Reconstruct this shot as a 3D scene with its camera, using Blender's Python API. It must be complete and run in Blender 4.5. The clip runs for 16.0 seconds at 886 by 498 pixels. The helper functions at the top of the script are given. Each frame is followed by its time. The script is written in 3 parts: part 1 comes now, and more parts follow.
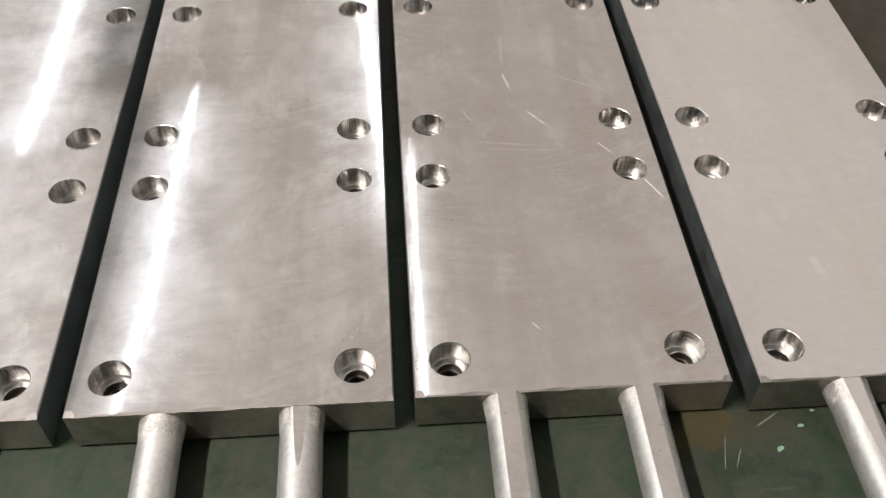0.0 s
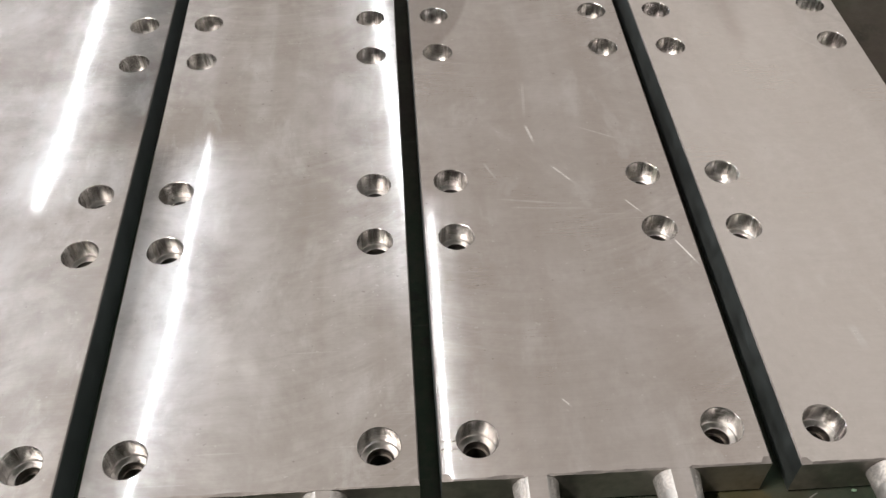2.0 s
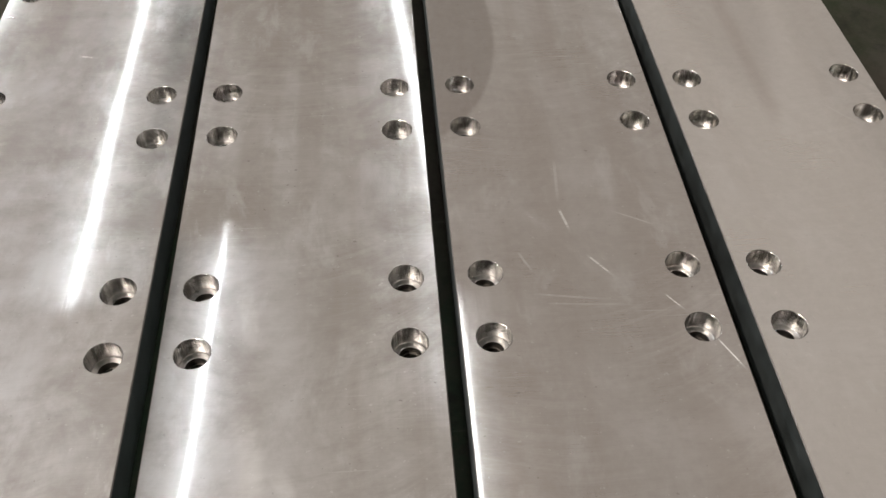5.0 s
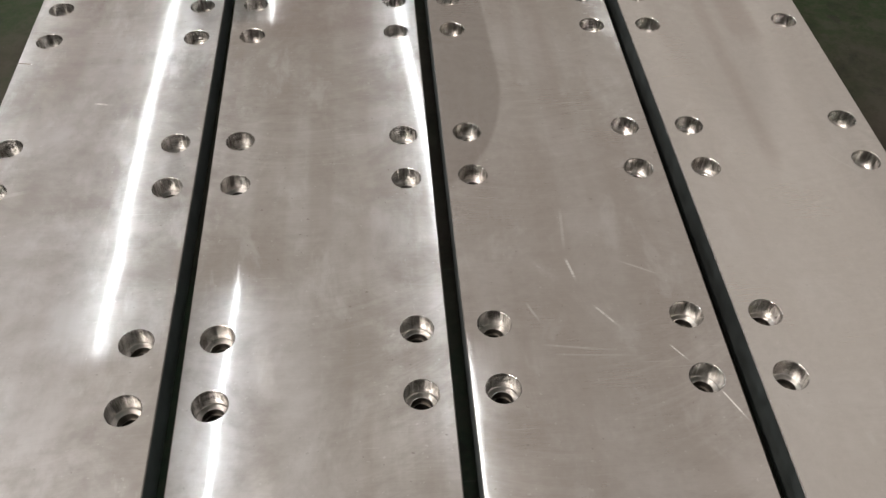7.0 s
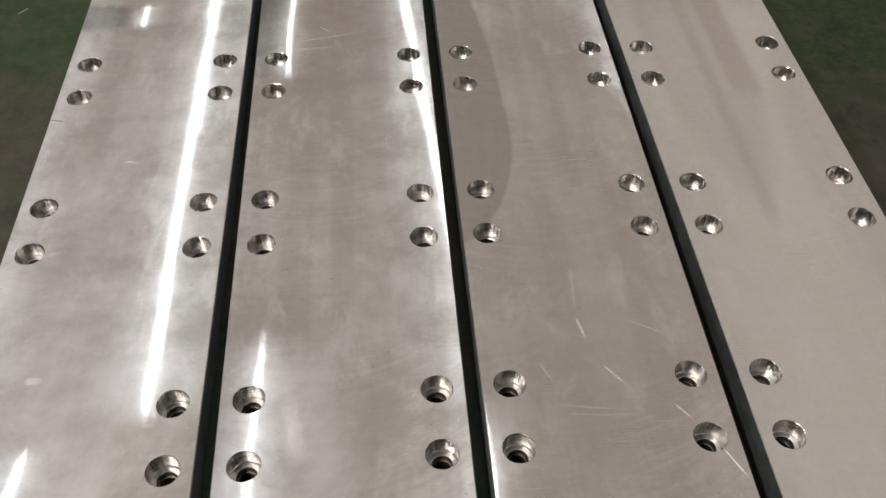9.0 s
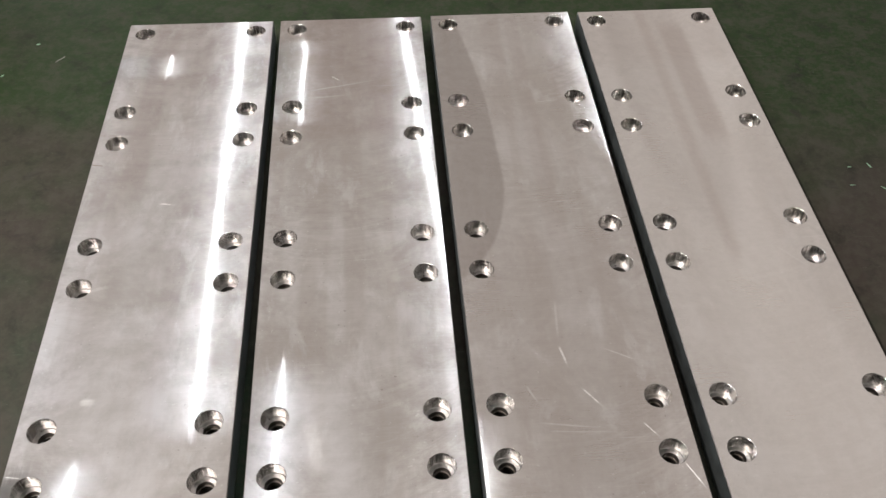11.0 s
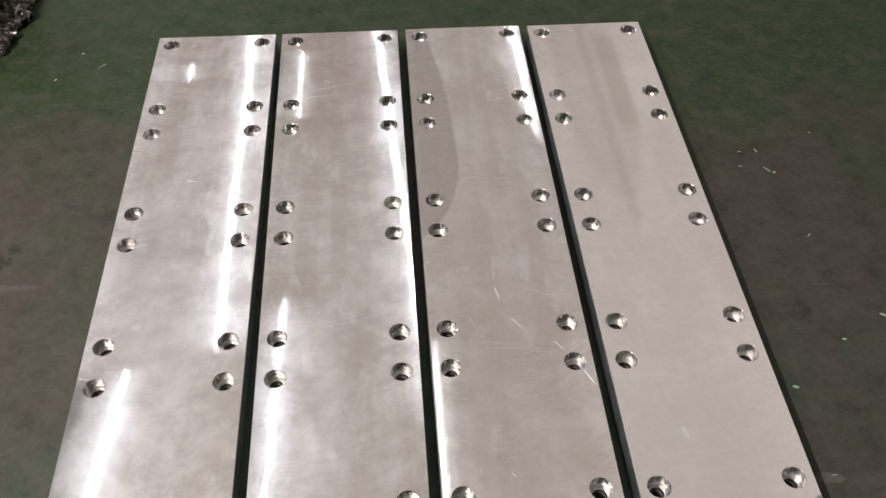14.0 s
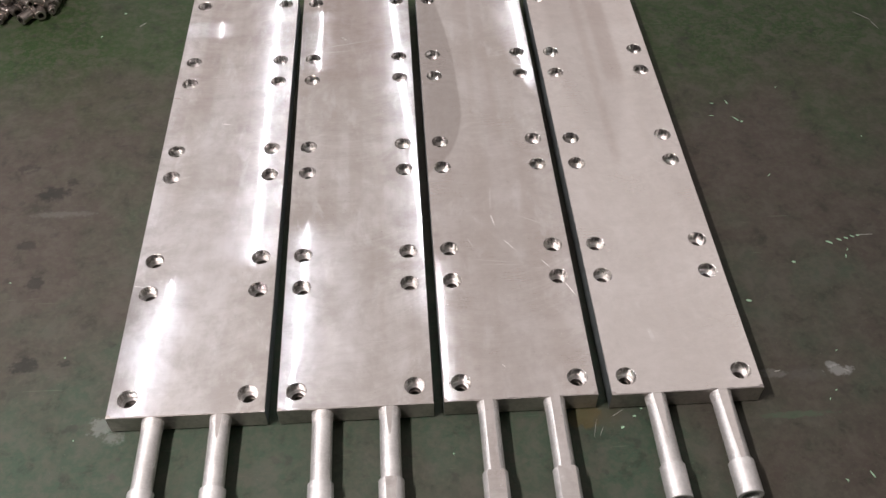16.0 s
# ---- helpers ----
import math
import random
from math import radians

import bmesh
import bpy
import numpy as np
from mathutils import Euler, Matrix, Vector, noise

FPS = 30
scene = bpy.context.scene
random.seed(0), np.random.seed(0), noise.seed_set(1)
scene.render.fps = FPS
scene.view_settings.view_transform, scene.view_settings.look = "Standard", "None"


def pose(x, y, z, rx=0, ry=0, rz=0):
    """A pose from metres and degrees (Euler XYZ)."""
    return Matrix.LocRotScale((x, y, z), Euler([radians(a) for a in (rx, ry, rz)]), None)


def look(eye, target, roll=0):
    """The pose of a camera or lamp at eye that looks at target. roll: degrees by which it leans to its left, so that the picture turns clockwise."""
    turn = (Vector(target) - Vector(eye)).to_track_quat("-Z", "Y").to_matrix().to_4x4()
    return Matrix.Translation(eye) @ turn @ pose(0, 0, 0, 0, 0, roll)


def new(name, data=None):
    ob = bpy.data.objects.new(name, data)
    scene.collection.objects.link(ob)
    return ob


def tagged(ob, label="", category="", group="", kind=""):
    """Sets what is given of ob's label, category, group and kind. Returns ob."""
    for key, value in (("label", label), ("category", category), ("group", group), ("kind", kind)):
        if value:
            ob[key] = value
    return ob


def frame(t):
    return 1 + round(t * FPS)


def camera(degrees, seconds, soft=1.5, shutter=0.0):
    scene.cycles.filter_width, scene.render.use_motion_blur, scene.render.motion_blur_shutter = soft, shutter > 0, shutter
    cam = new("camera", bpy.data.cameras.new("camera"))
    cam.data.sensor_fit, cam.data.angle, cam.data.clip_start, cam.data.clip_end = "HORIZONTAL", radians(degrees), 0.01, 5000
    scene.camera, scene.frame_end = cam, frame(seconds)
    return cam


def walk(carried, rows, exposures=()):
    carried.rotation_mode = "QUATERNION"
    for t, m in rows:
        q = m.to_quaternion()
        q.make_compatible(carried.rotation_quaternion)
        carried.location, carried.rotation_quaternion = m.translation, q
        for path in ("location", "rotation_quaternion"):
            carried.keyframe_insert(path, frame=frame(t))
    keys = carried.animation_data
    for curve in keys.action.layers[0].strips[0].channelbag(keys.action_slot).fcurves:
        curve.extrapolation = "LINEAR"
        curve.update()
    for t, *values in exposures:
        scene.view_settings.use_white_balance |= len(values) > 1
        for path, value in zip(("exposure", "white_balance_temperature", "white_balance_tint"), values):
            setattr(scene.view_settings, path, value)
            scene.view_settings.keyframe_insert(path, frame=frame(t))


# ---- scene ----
cam = camera(51.78, 16.0, soft=1.45)
ROWS = [
    (0.0, 0.1354, -0.4442, 0.6636, 42.54, -0.60, -4.00),
    (0.5, 0.1318, -0.4354, 0.6638, 42.72, -0.45, -3.85),
    (1.0, 0.1279, -0.4211, 0.6686, 42.74, -0.31, -3.75),
    (1.5, 0.1245, -0.4048, 0.6764, 42.76, -0.26, -3.74),
    (2.0, 0.1234, -0.3819, 0.6817, 42.79, -0.24, -3.75),
    (2.5, 0.1188, -0.3547, 0.6858, 42.84, -0.38, -3.77),
    (3.0, 0.1084, -0.3297, 0.6934, 42.66, -0.57, -3.87),
    (3.5, 0.0965, -0.3081, 0.7055, 42.23, -0.73, -4.11),
    (4.0, 0.0906, -0.2949, 0.7167, 41.90, -0.83, -4.24),
    (6.5, 0.0749, -0.2739, 0.7527, 43.14, -0.79, -4.18),
    (7.0, 0.0723, -0.2667, 0.7736, 42.91, -0.85, -4.33),
    (7.5, 0.0711, -0.2584, 0.7938, 42.69, -0.90, -4.47),
    (8.0, 0.0702, -0.2537, 0.8136, 42.58, -0.84, -4.43),
    (8.5, 0.0642, -0.2499, 0.8360, 42.56, -0.80, -4.31),
    (9.0, 0.0541, -0.2479, 0.8644, 42.60, -0.75, -4.33),
    (9.5, 0.0465, -0.2548, 0.8977, 42.68, -0.75, -4.34),
    (10.0, 0.0442, -0.2676, 0.9347, 42.69, -0.81, -4.33),
    (12.5, 0.0672, -0.4441, 1.1197, 42.74, -0.58, -4.29),
    (13.0, 0.0767, -0.4994, 1.1628, 42.72, -0.58, -4.27),
    (13.5, 0.0862, -0.5565, 1.2055, 42.68, -0.52, -4.24),
    (14.0, 0.0947, -0.6144, 1.2423, 42.51, -0.45, -4.21),
    (14.5, 0.0995, -0.6708, 1.2709, 42.20, -0.37, -4.17),
    (15.0, 0.0994, -0.7232, 1.2937, 41.83, -0.29, -4.05),
    (15.5, 0.0940, -0.7808, 1.3225, 41.47, -0.26, -3.88),
    (16.0, 0.0880, -0.8459, 1.3604, 41.14, -0.35, -3.53),
]
EXPOSURES = [(0.0, -0.12, 6600, 8), (1.5, -0.19, 6600, 8), (3.5, -0.56, 6680, 6.5), (6.5, -0.6, 6720, 6.5), (9.0, -0.56, 6680, 7), (10.0, -0.44, 6620, 8), (12.5, -0.12, 6450, 9), (14.5, -0.15, 6500, 11), (16.0, 0.03, 6470, 14)]
walk(cam, [(t, pose(x, y, z, rx, ry, rz)) for t, x, y, z, rx, ry, rz in ROWS], EXPOSURES)

# ---- light ----
world = bpy.data.worlds.new("hall_air")
scene.world = world
world.use_nodes = True
world.node_tree.nodes["Background"].inputs[0].default_value = (1.0, 0.92, 0.87, 1)
world.node_tree.nodes["Background"].inputs[1].default_value = 0.04


def area(name, m, sx, sy, watts, colour):
    data = bpy.data.lights.new(name, "AREA")
    data.shape, data.size, data.size_y, data.energy, data.color = "RECTANGLE", sx, sy, watts, colour
    ob = new(name, data)
    ob.matrix_world = m
    return ob


# a tube over the work; the others are added, unseen, for plates to mirror
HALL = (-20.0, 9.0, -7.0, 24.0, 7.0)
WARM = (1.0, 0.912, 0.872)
# overhead glow, with a stronger panel added on the right to lift the last plate
area("overhead_glow", look((-7.6, 11.4, 7.05), (-7.6, 11.4, 0)), 22.8, 21.2, 1020, WARM)
area("overhead_glow_right", look((6.3, 11.4, 7.05), (6.3, 11.4, 0)), 5.0, 21.2, 270, WARM)
# added strip on the left, mirrored as the plates' bright streaks
area("streak_strip_light", look((-5.0, 8.5, 4.39), (0.6, 8.5, -0.5)), 19.0, 0.13, 260, (0.82, 0.91, 1.0))
area("tube_light", look((-1.5, -0.6, 2.95), (-1.5, -0.6, 0)), 0.14, 1.2, 178, WARM)


# ---- node helpers ----
class Mat:
    def __init__(self, name):
        self.m = bpy.data.materials.new(name)
        self.m.use_nodes = True
        self.t = self.m.node_tree
        self.b = self.t.nodes["Principled BSDF"]

    def add(self, kind, **inputs):
        return self.t.nodes.new(kind)

    def put(self, sock, value):
        if isinstance(value, bpy.types.NodeSocket):
            self.t.links.new(value, sock)
        elif value is not None:
            sock.default_value = value

    def math(self, op, a, b=None, c=None, clamp=False):
        n = self.t.nodes.new("ShaderNodeMath")
        n.operation, n.use_clamp = op, clamp
        for s, v in zip(n.inputs, (a, b, c)):
            self.put(s, v)
        return n.outputs[0]

    def ramp(self, v, a, b, lo=0.0, hi=1.0, kind="SMOOTHSTEP"):
        n = self.t.nodes.new("ShaderNodeMapRange")
        n.interpolation_type, n.clamp = kind, True
        for s, x in zip(n.inputs, (v, a, b, lo, hi)):
            self.put(s, x)
        return n.outputs[0]

    def noise(self, vec, scale, detail=4.0, rough=0.55, distort=0.0):
        n = self.t.nodes.new("ShaderNodeTexNoise")
        self.put(n.inputs["Vector"], vec)
        for k, x in (("Scale", scale), ("Detail", detail), ("Roughness", rough), ("Distortion", distort)):
            n.inputs[k].default_value = x
        return n.outputs[0]

    def stretch(self, vec, sx, sy, sz, rz=0.0, shift=(0, 0, 0)):
        n = self.t.nodes.new("ShaderNodeMapping")
        self.put(n.inputs["Vector"], vec)
        n.inputs["Location"].default_value = shift
        n.inputs["Rotation"].default_value = (0, 0, radians(rz))
        n.inputs["Scale"].default_value = (sx, sy, sz)
        return n.outputs[0]

    def place(self):
        n = self.t.nodes.new("ShaderNodeTexCoord")
        return n.outputs["Object"]

    def split(self, vec):
        n = self.t.nodes.new("ShaderNodeSeparateXYZ")
        self.put(n.inputs[0], vec)
        return n.outputs

    def mix(self, f, a, b):
        n = self.t.nodes.new("ShaderNodeMix")
        n.data_type = "RGBA"
        self.put(n.inputs["Factor"], f)
        self.put(n.inputs["A"], a)
        self.put(n.inputs["B"], b)
        return n.outputs["Result"]

    def bump(self, height, strength, distance, normal=None):
        n = self.t.nodes.new("ShaderNodeBump")
        n.inputs["Strength"].default_value, n.inputs["Distance"].default_value = strength, distance
        self.put(n.inputs["Height"], height)
        if normal is not None:
            self.put(n.inputs["Normal"], normal)
        return n.outputs[0]

    def set(self, **kw):
        for k, x in kw.items():
            self.put(self.b.inputs[k.replace("_", " ")], x)
        return self.m


def rgb(r, g, b):
    return (r, g, b, 1)


def plain(name, colour, rough, metal=0.0, grain=60.0, vary=0.15, relief=0.0006):
    m = Mat(name)
    p = m.place()
    n1, n2 = m.noise(p, grain, 5), m.noise(p, grain / 9, 3)
    f = m.math("ADD", m.math("MULTIPLY", n1, 0.5), m.math("MULTIPLY", n2, 0.5))
    lo = tuple(c * (1 - vary) for c in colour) + (1,)
    hi = tuple(min(1, c * (1 + vary)) for c in colour) + (1,)
    col = m.mix(m.ramp(f, 0.3, 0.7), lo, hi)
    r = m.ramp(f, 0.3, 0.7, rough * 0.8, min(1, rough * 1.2), "LINEAR")
    return m.set(Base_Color=col, Roughness=r, Metallic=metal, Normal=m.bump(n1, 0.4, relief))


# Each band: how steeply the ground surface leans to the left, from nothing at x0 to `lean` at x1,
# between y0 and y1, with the ends fading over e0 and e1; slant shifts it sideways along the plate,
# rake makes its ends run aslant.
def ground_steel(name, seed, bands, arcs=(), dull=(), marks=(), worn=1.0, pale=0.0, wiped=0.36, calm=0.0, haze=0.21, blunt=None, glows=()):
    m = Mat(name)
    p = m.place()
    x, y, z = m.split(p)
    q = m.stretch(p, 1, 1, 1, shift=(seed * 1.7, seed * 0.9, 0))
    # grinding marks across the plate, long waves along it, cloudy wiping marks
    across = m.noise(m.stretch(q, 14, 420, 1, 4), 1.0, 3, 0.6)
    along = m.noise(m.stretch(q, 34, 1.6, 1), 1.0, 2, 0.5)
    cloud = m.noise(q, 9.0, 7, 0.64, 0.25)
    big = m.noise(q, 3.2, 3, 0.5, 0.3)
    # the wheel's sweeps lie across the plate as shallow bows
    bowed = m.t.nodes.new("ShaderNodeCombineXYZ")
    m.put(bowed.inputs[0], m.math("ADD", x, seed))
    m.put(bowed.inputs[1], m.math("SUBTRACT", y, m.math("MULTIPLY", m.math("POWER", m.math("ABSOLUTE", m.math("ADD", x, 0.03)), 2.0), 2.2)))
    sweep = m.noise(m.stretch(bowed.outputs[0], 7, 130, 1), 1.0, 4, 0.65)
    patch = m.ramp(m.noise(q, 6.0, 2), 0.42, 0.6)
    fine = m.noise(m.stretch(q, 60, 900, 1, -8), 1.0, 2, 0.5)
    comb = m.noise(m.stretch(q, 520, 6, 1, 3), 1.0, 1, 0.4)
    # sideways lean
    wob = m.math("MULTIPLY", m.math("SUBTRACT", m.noise(m.stretch(q, 3, 7, 1), 1.0, 3), 0.5), 0.004)
    xw = m.math("ADD", x, wob)
    total = held = None
    for x0, x1, lean, y0, y1, e0, e1, slant, rake in bands:
        xs = m.math("MULTIPLY_ADD", y, -slant, xw)
        yw = m.math("ADD", y, m.math("MULTIPLY", m.math("SUBTRACT", m.math("ADD", across, comb), 1.0), 0.035))
        yw = m.math("ADD", yw, m.math("MULTIPLY", m.math("SUBTRACT", xs, x1), rake))
        inside = m.math("MULTIPLY", m.math("GREATER_THAN", yw, y0 - e0), m.math("LESS_THAN", yw, y1 + e1))
        s = m.math("MULTIPLY", m.ramp(xs, x0, x1, 0.0, lean, "LINEAR"), inside)
        k = m.math("MULTIPLY", m.ramp(yw, y0 - e0, y0), m.ramp(yw, y1, y1 + e1, 1.0, 0.0))
        k = m.math("MULTIPLY", k, m.ramp(xs, x0, x0 + 0.1 * (x1 - x0)))
        total = s if total is None else m.math("ADD", total, s)
        held = k if held is None else m.math("MAXIMUM", held, k)
    wave = m.math("MULTIPLY", m.math("SUBTRACT", along, 0.5), 0.06)
    wavey = m.math("MULTIPLY", m.math("SUBTRACT", big, 0.5), 0.10)
    up = m.t.nodes.new("ShaderNodeNewGeometry").outputs["Normal"]
    flat = m.ramp(m.split(up)[2], 0.95, 0.99)

    def leaning(side):
        v = m.t.nodes.new("ShaderNodeCombineXYZ")
        m.put(v.inputs[0], m.math("MULTIPLY", side, m.math("MULTIPLY", flat, -0.5)))
        m.put(v.inputs[1], m.math("MULTIPLY", wavey, flat))
        a = m.t.nodes.new("ShaderNodeVectorMath")
        a.operation = "ADD"
        m.put(a.inputs[0], up)
        m.put(a.inputs[1], v.outputs[0])
        nn = m.t.nodes.new("ShaderNodeVectorMath")
        nn.operation = "NORMALIZE"
        m.put(nn.inputs[0], a.outputs[0])
        return nn.outputs[0]

    hatch = m.math("ADD", m.math("MULTIPLY", comb, 0.25), m.math("ADD", across, m.math("MULTIPLY", fine, 0.7)))
    lanes = m.noise(m.stretch(q, 22, 0.9, 1), 1.0, 3, 0.6)
    smear = m.noise(m.stretch(q, 24, 10, 1, 20), 1.0, 6, 0.66, 0.25)
    cloudy = m.ramp(m.math("ADD", m.math("MULTIPLY", cloud, 1.0 - calm), m.math("MULTIPLY", big, calm)), 0.35, 0.7)
    col = m.mix(cloudy, rgb(0.565, 0.533, 0.503), rgb(0.72, 0.70, 0.69))
    col = m.mix(m.math("MULTIPLY", m.ramp(big, 0.45, 0.75), 0.5 * worn), col, rgb(0.53, 0.487, 0.45))
    col = m.mix(m.math("MULTIPLY", m.ramp(lanes, 0.42, 0.62), 0.5 * worn), col, rgb(0.51, 0.465, 0.43))
    col = m.mix(m.math("MULTIPLY", m.ramp(smear, 0.53, 0.68), wiped * worn), col, rgb(0.84, 0.835, 0.83))
    grain = m.math("MULTIPLY_ADD", fine, 0.7, across)
    col = m.mix(m.math("MULTIPLY", m.ramp(grain, 0.85, 1.15), 0.12), col, rgb(0.85, 0.83, 0.81))
    col = m.mix(m.math("MULTIPLY", m.ramp(grain, 0.85, 0.6), 0.12), col, rgb(0.40, 0.37, 0.35))
    col = m.mix(m.math("MULTIPLY", m.math("MULTIPLY", m.ramp(sweep, 0.52, 0.66), patch), 0.2), col, rgb(0.84, 0.82, 0.80))
    col = m.mix(m.math("MULTIPLY", m.math("MULTIPLY", m.ramp(sweep, 0.48, 0.34), patch), 0.2), col, rgb(0.42, 0.385, 0.36))
    rough = m.ramp(m.math("ADD", cloud, m.math("MULTIPLY", m.math("SUBTRACT", across, 0.5), 0.5)), 0.3, 0.75, 0.06, 0.115, "LINEAR")
    # fine specks and short stray scratches
    speck = m.math("MULTIPLY", m.ramp(m.noise(q, 210.0, 1, 0.4), 0.74, 0.79), 0.5 * worn)
    col = m.mix(speck, col, rgb(0.90, 0.89, 0.88))
    pit = m.math("MULTIPLY", m.ramp(m.noise(m.stretch(q, 1, 1, 1, 0, (3.1, 1.7, 0)), 170.0, 1, 0.4), 0.76, 0.80), 0.5 * worn)
    col = m.mix(pit, col, rgb(0.25, 0.23, 0.21))
    for turn, sx, sy in ((28, 9, 330), (-61, 8, 300)):
        stray = m.ramp(m.noise(m.stretch(q, sx, sy, 1, turn), 1.0, 1, 0.3), 0.75, 0.80)
        col = m.mix(m.math("MULTIPLY", stray, m.math("MULTIPLY", patch, 0.45)), col, rgb(0.88, 0.87, 0.86))
    if blunt:
        # coarser grinding towards the near end
        rough = m.math("ADD", rough, m.ramp(y, blunt[0], blunt[1], 0.0, blunt[2]))
    if pale:
        col = m.mix(pale, col, rgb(0.80, 0.765, 0.735))
    for cx, cy, rx, ry, depth, soft, low in arcs:
        # a differently ground field with a rounded border: dull, darker
        dx = m.math("DIVIDE", m.math("SUBTRACT", x, cx), rx)
        dy = m.math("MAXIMUM", m.math("DIVIDE", m.math("SUBTRACT", y, cy), ry), m.math("DIVIDE", m.math("SUBTRACT", cy, y), low))
        d = m.math("ADD", m.math("POWER", m.math("ABSOLUTE", dx), 2.0), m.math("POWER", m.math("ABSOLUTE", dy), 2.0))
        dw = m.math("ADD", d, m.math("MULTIPLY", m.math("SUBTRACT", cloud, 0.5), 0.1))
        inside = m.ramp(dw, 1.0 - soft, 1.0 + soft, depth, 0.0)
        col = m.mix(inside, col, rgb(0.41, 0.375, 0.35))
    for x0, x1, y0, y1, depth in glows:
        # broad bluish glow beside the streaks, put into the colour
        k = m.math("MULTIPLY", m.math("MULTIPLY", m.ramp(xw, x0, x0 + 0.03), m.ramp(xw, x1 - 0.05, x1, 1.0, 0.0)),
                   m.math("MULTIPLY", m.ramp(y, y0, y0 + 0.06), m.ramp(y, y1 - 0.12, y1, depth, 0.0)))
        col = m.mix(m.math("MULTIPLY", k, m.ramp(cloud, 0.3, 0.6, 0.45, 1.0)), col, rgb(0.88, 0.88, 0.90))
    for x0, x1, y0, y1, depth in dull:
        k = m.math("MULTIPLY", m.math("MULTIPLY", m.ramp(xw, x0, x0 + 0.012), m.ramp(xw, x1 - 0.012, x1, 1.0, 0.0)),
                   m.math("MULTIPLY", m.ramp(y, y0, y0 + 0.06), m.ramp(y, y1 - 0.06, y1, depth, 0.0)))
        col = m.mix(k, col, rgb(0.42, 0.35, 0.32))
    for ax, ay, bx, by, w, depth in marks:
        # a thin scratch or rubbed mark from a to b
        long = math.hypot(bx - ax, by - ay)
        ux, uy = (bx - ax) / long, (by - ay) / long
        t = m.math("ADD", m.math("MULTIPLY", m.math("SUBTRACT", x, ax), ux), m.math("MULTIPLY", m.math("SUBTRACT", y, ay), uy))
        s = m.math("SUBTRACT", m.math("MULTIPLY", m.math("SUBTRACT", x, ax), uy), m.math("MULTIPLY", m.math("SUBTRACT", y, ay), ux))
        w = w * 1.0
        s = m.math("ABSOLUTE", m.math("ADD", s, m.math("MULTIPLY", m.math("SUBTRACT", cloud, 0.5), 2.5 * w)))
        k = m.math("MULTIPLY", m.ramp(s, w * 0.4, w, depth, 0.0), m.math("MULTIPLY", m.ramp(t, 0.0, long * 0.2), m.ramp(t, long * 0.6, long, 1.0, 0.0)))
        k = m.math("MULTIPLY", k, m.ramp(fine, 0.3, 0.5, 0.55, 1.0))
        col = m.mix(k, col, rgb(0.89, 0.88, 0.86))
        rough = m.math("ADD", rough, m.math("MULTIPLY", k, 0.3))
    # a clear gloss and a second, hazier one from the fine grinding lines
    share = m.ramp(cloud, 0.33, 0.67, 0.5, 0.76)
    hazy_rough = m.math("ADD", rough, haze)

    def mixed(f, a, b):
        blend = m.t.nodes.new("ShaderNodeMixShader")
        for sock, value in zip(blend.inputs, (f, a, b)):
            m.put(sock, value)
        return blend.outputs[0]

    def surface(side):
        normal = m.bump(hatch, 0.07, 0.0006, leaning(side))
        lobes = []
        for r in (rough, hazy_rough):
            m.b = m.t.nodes.new("ShaderNodeBsdfPrincipled")
            m.set(Base_Color=col, Metallic=1.0, Roughness=r, Normal=normal)
            lobes.append(m.b.outputs[0])
        return mixed(share, *lobes)

    level = surface(wave)
    if held is not None:
        level = mixed(held, level, surface(m.math("ADD", total, wave)))
    m.put(m.t.nodes["Material Output"].inputs[0], level)
    return m.m


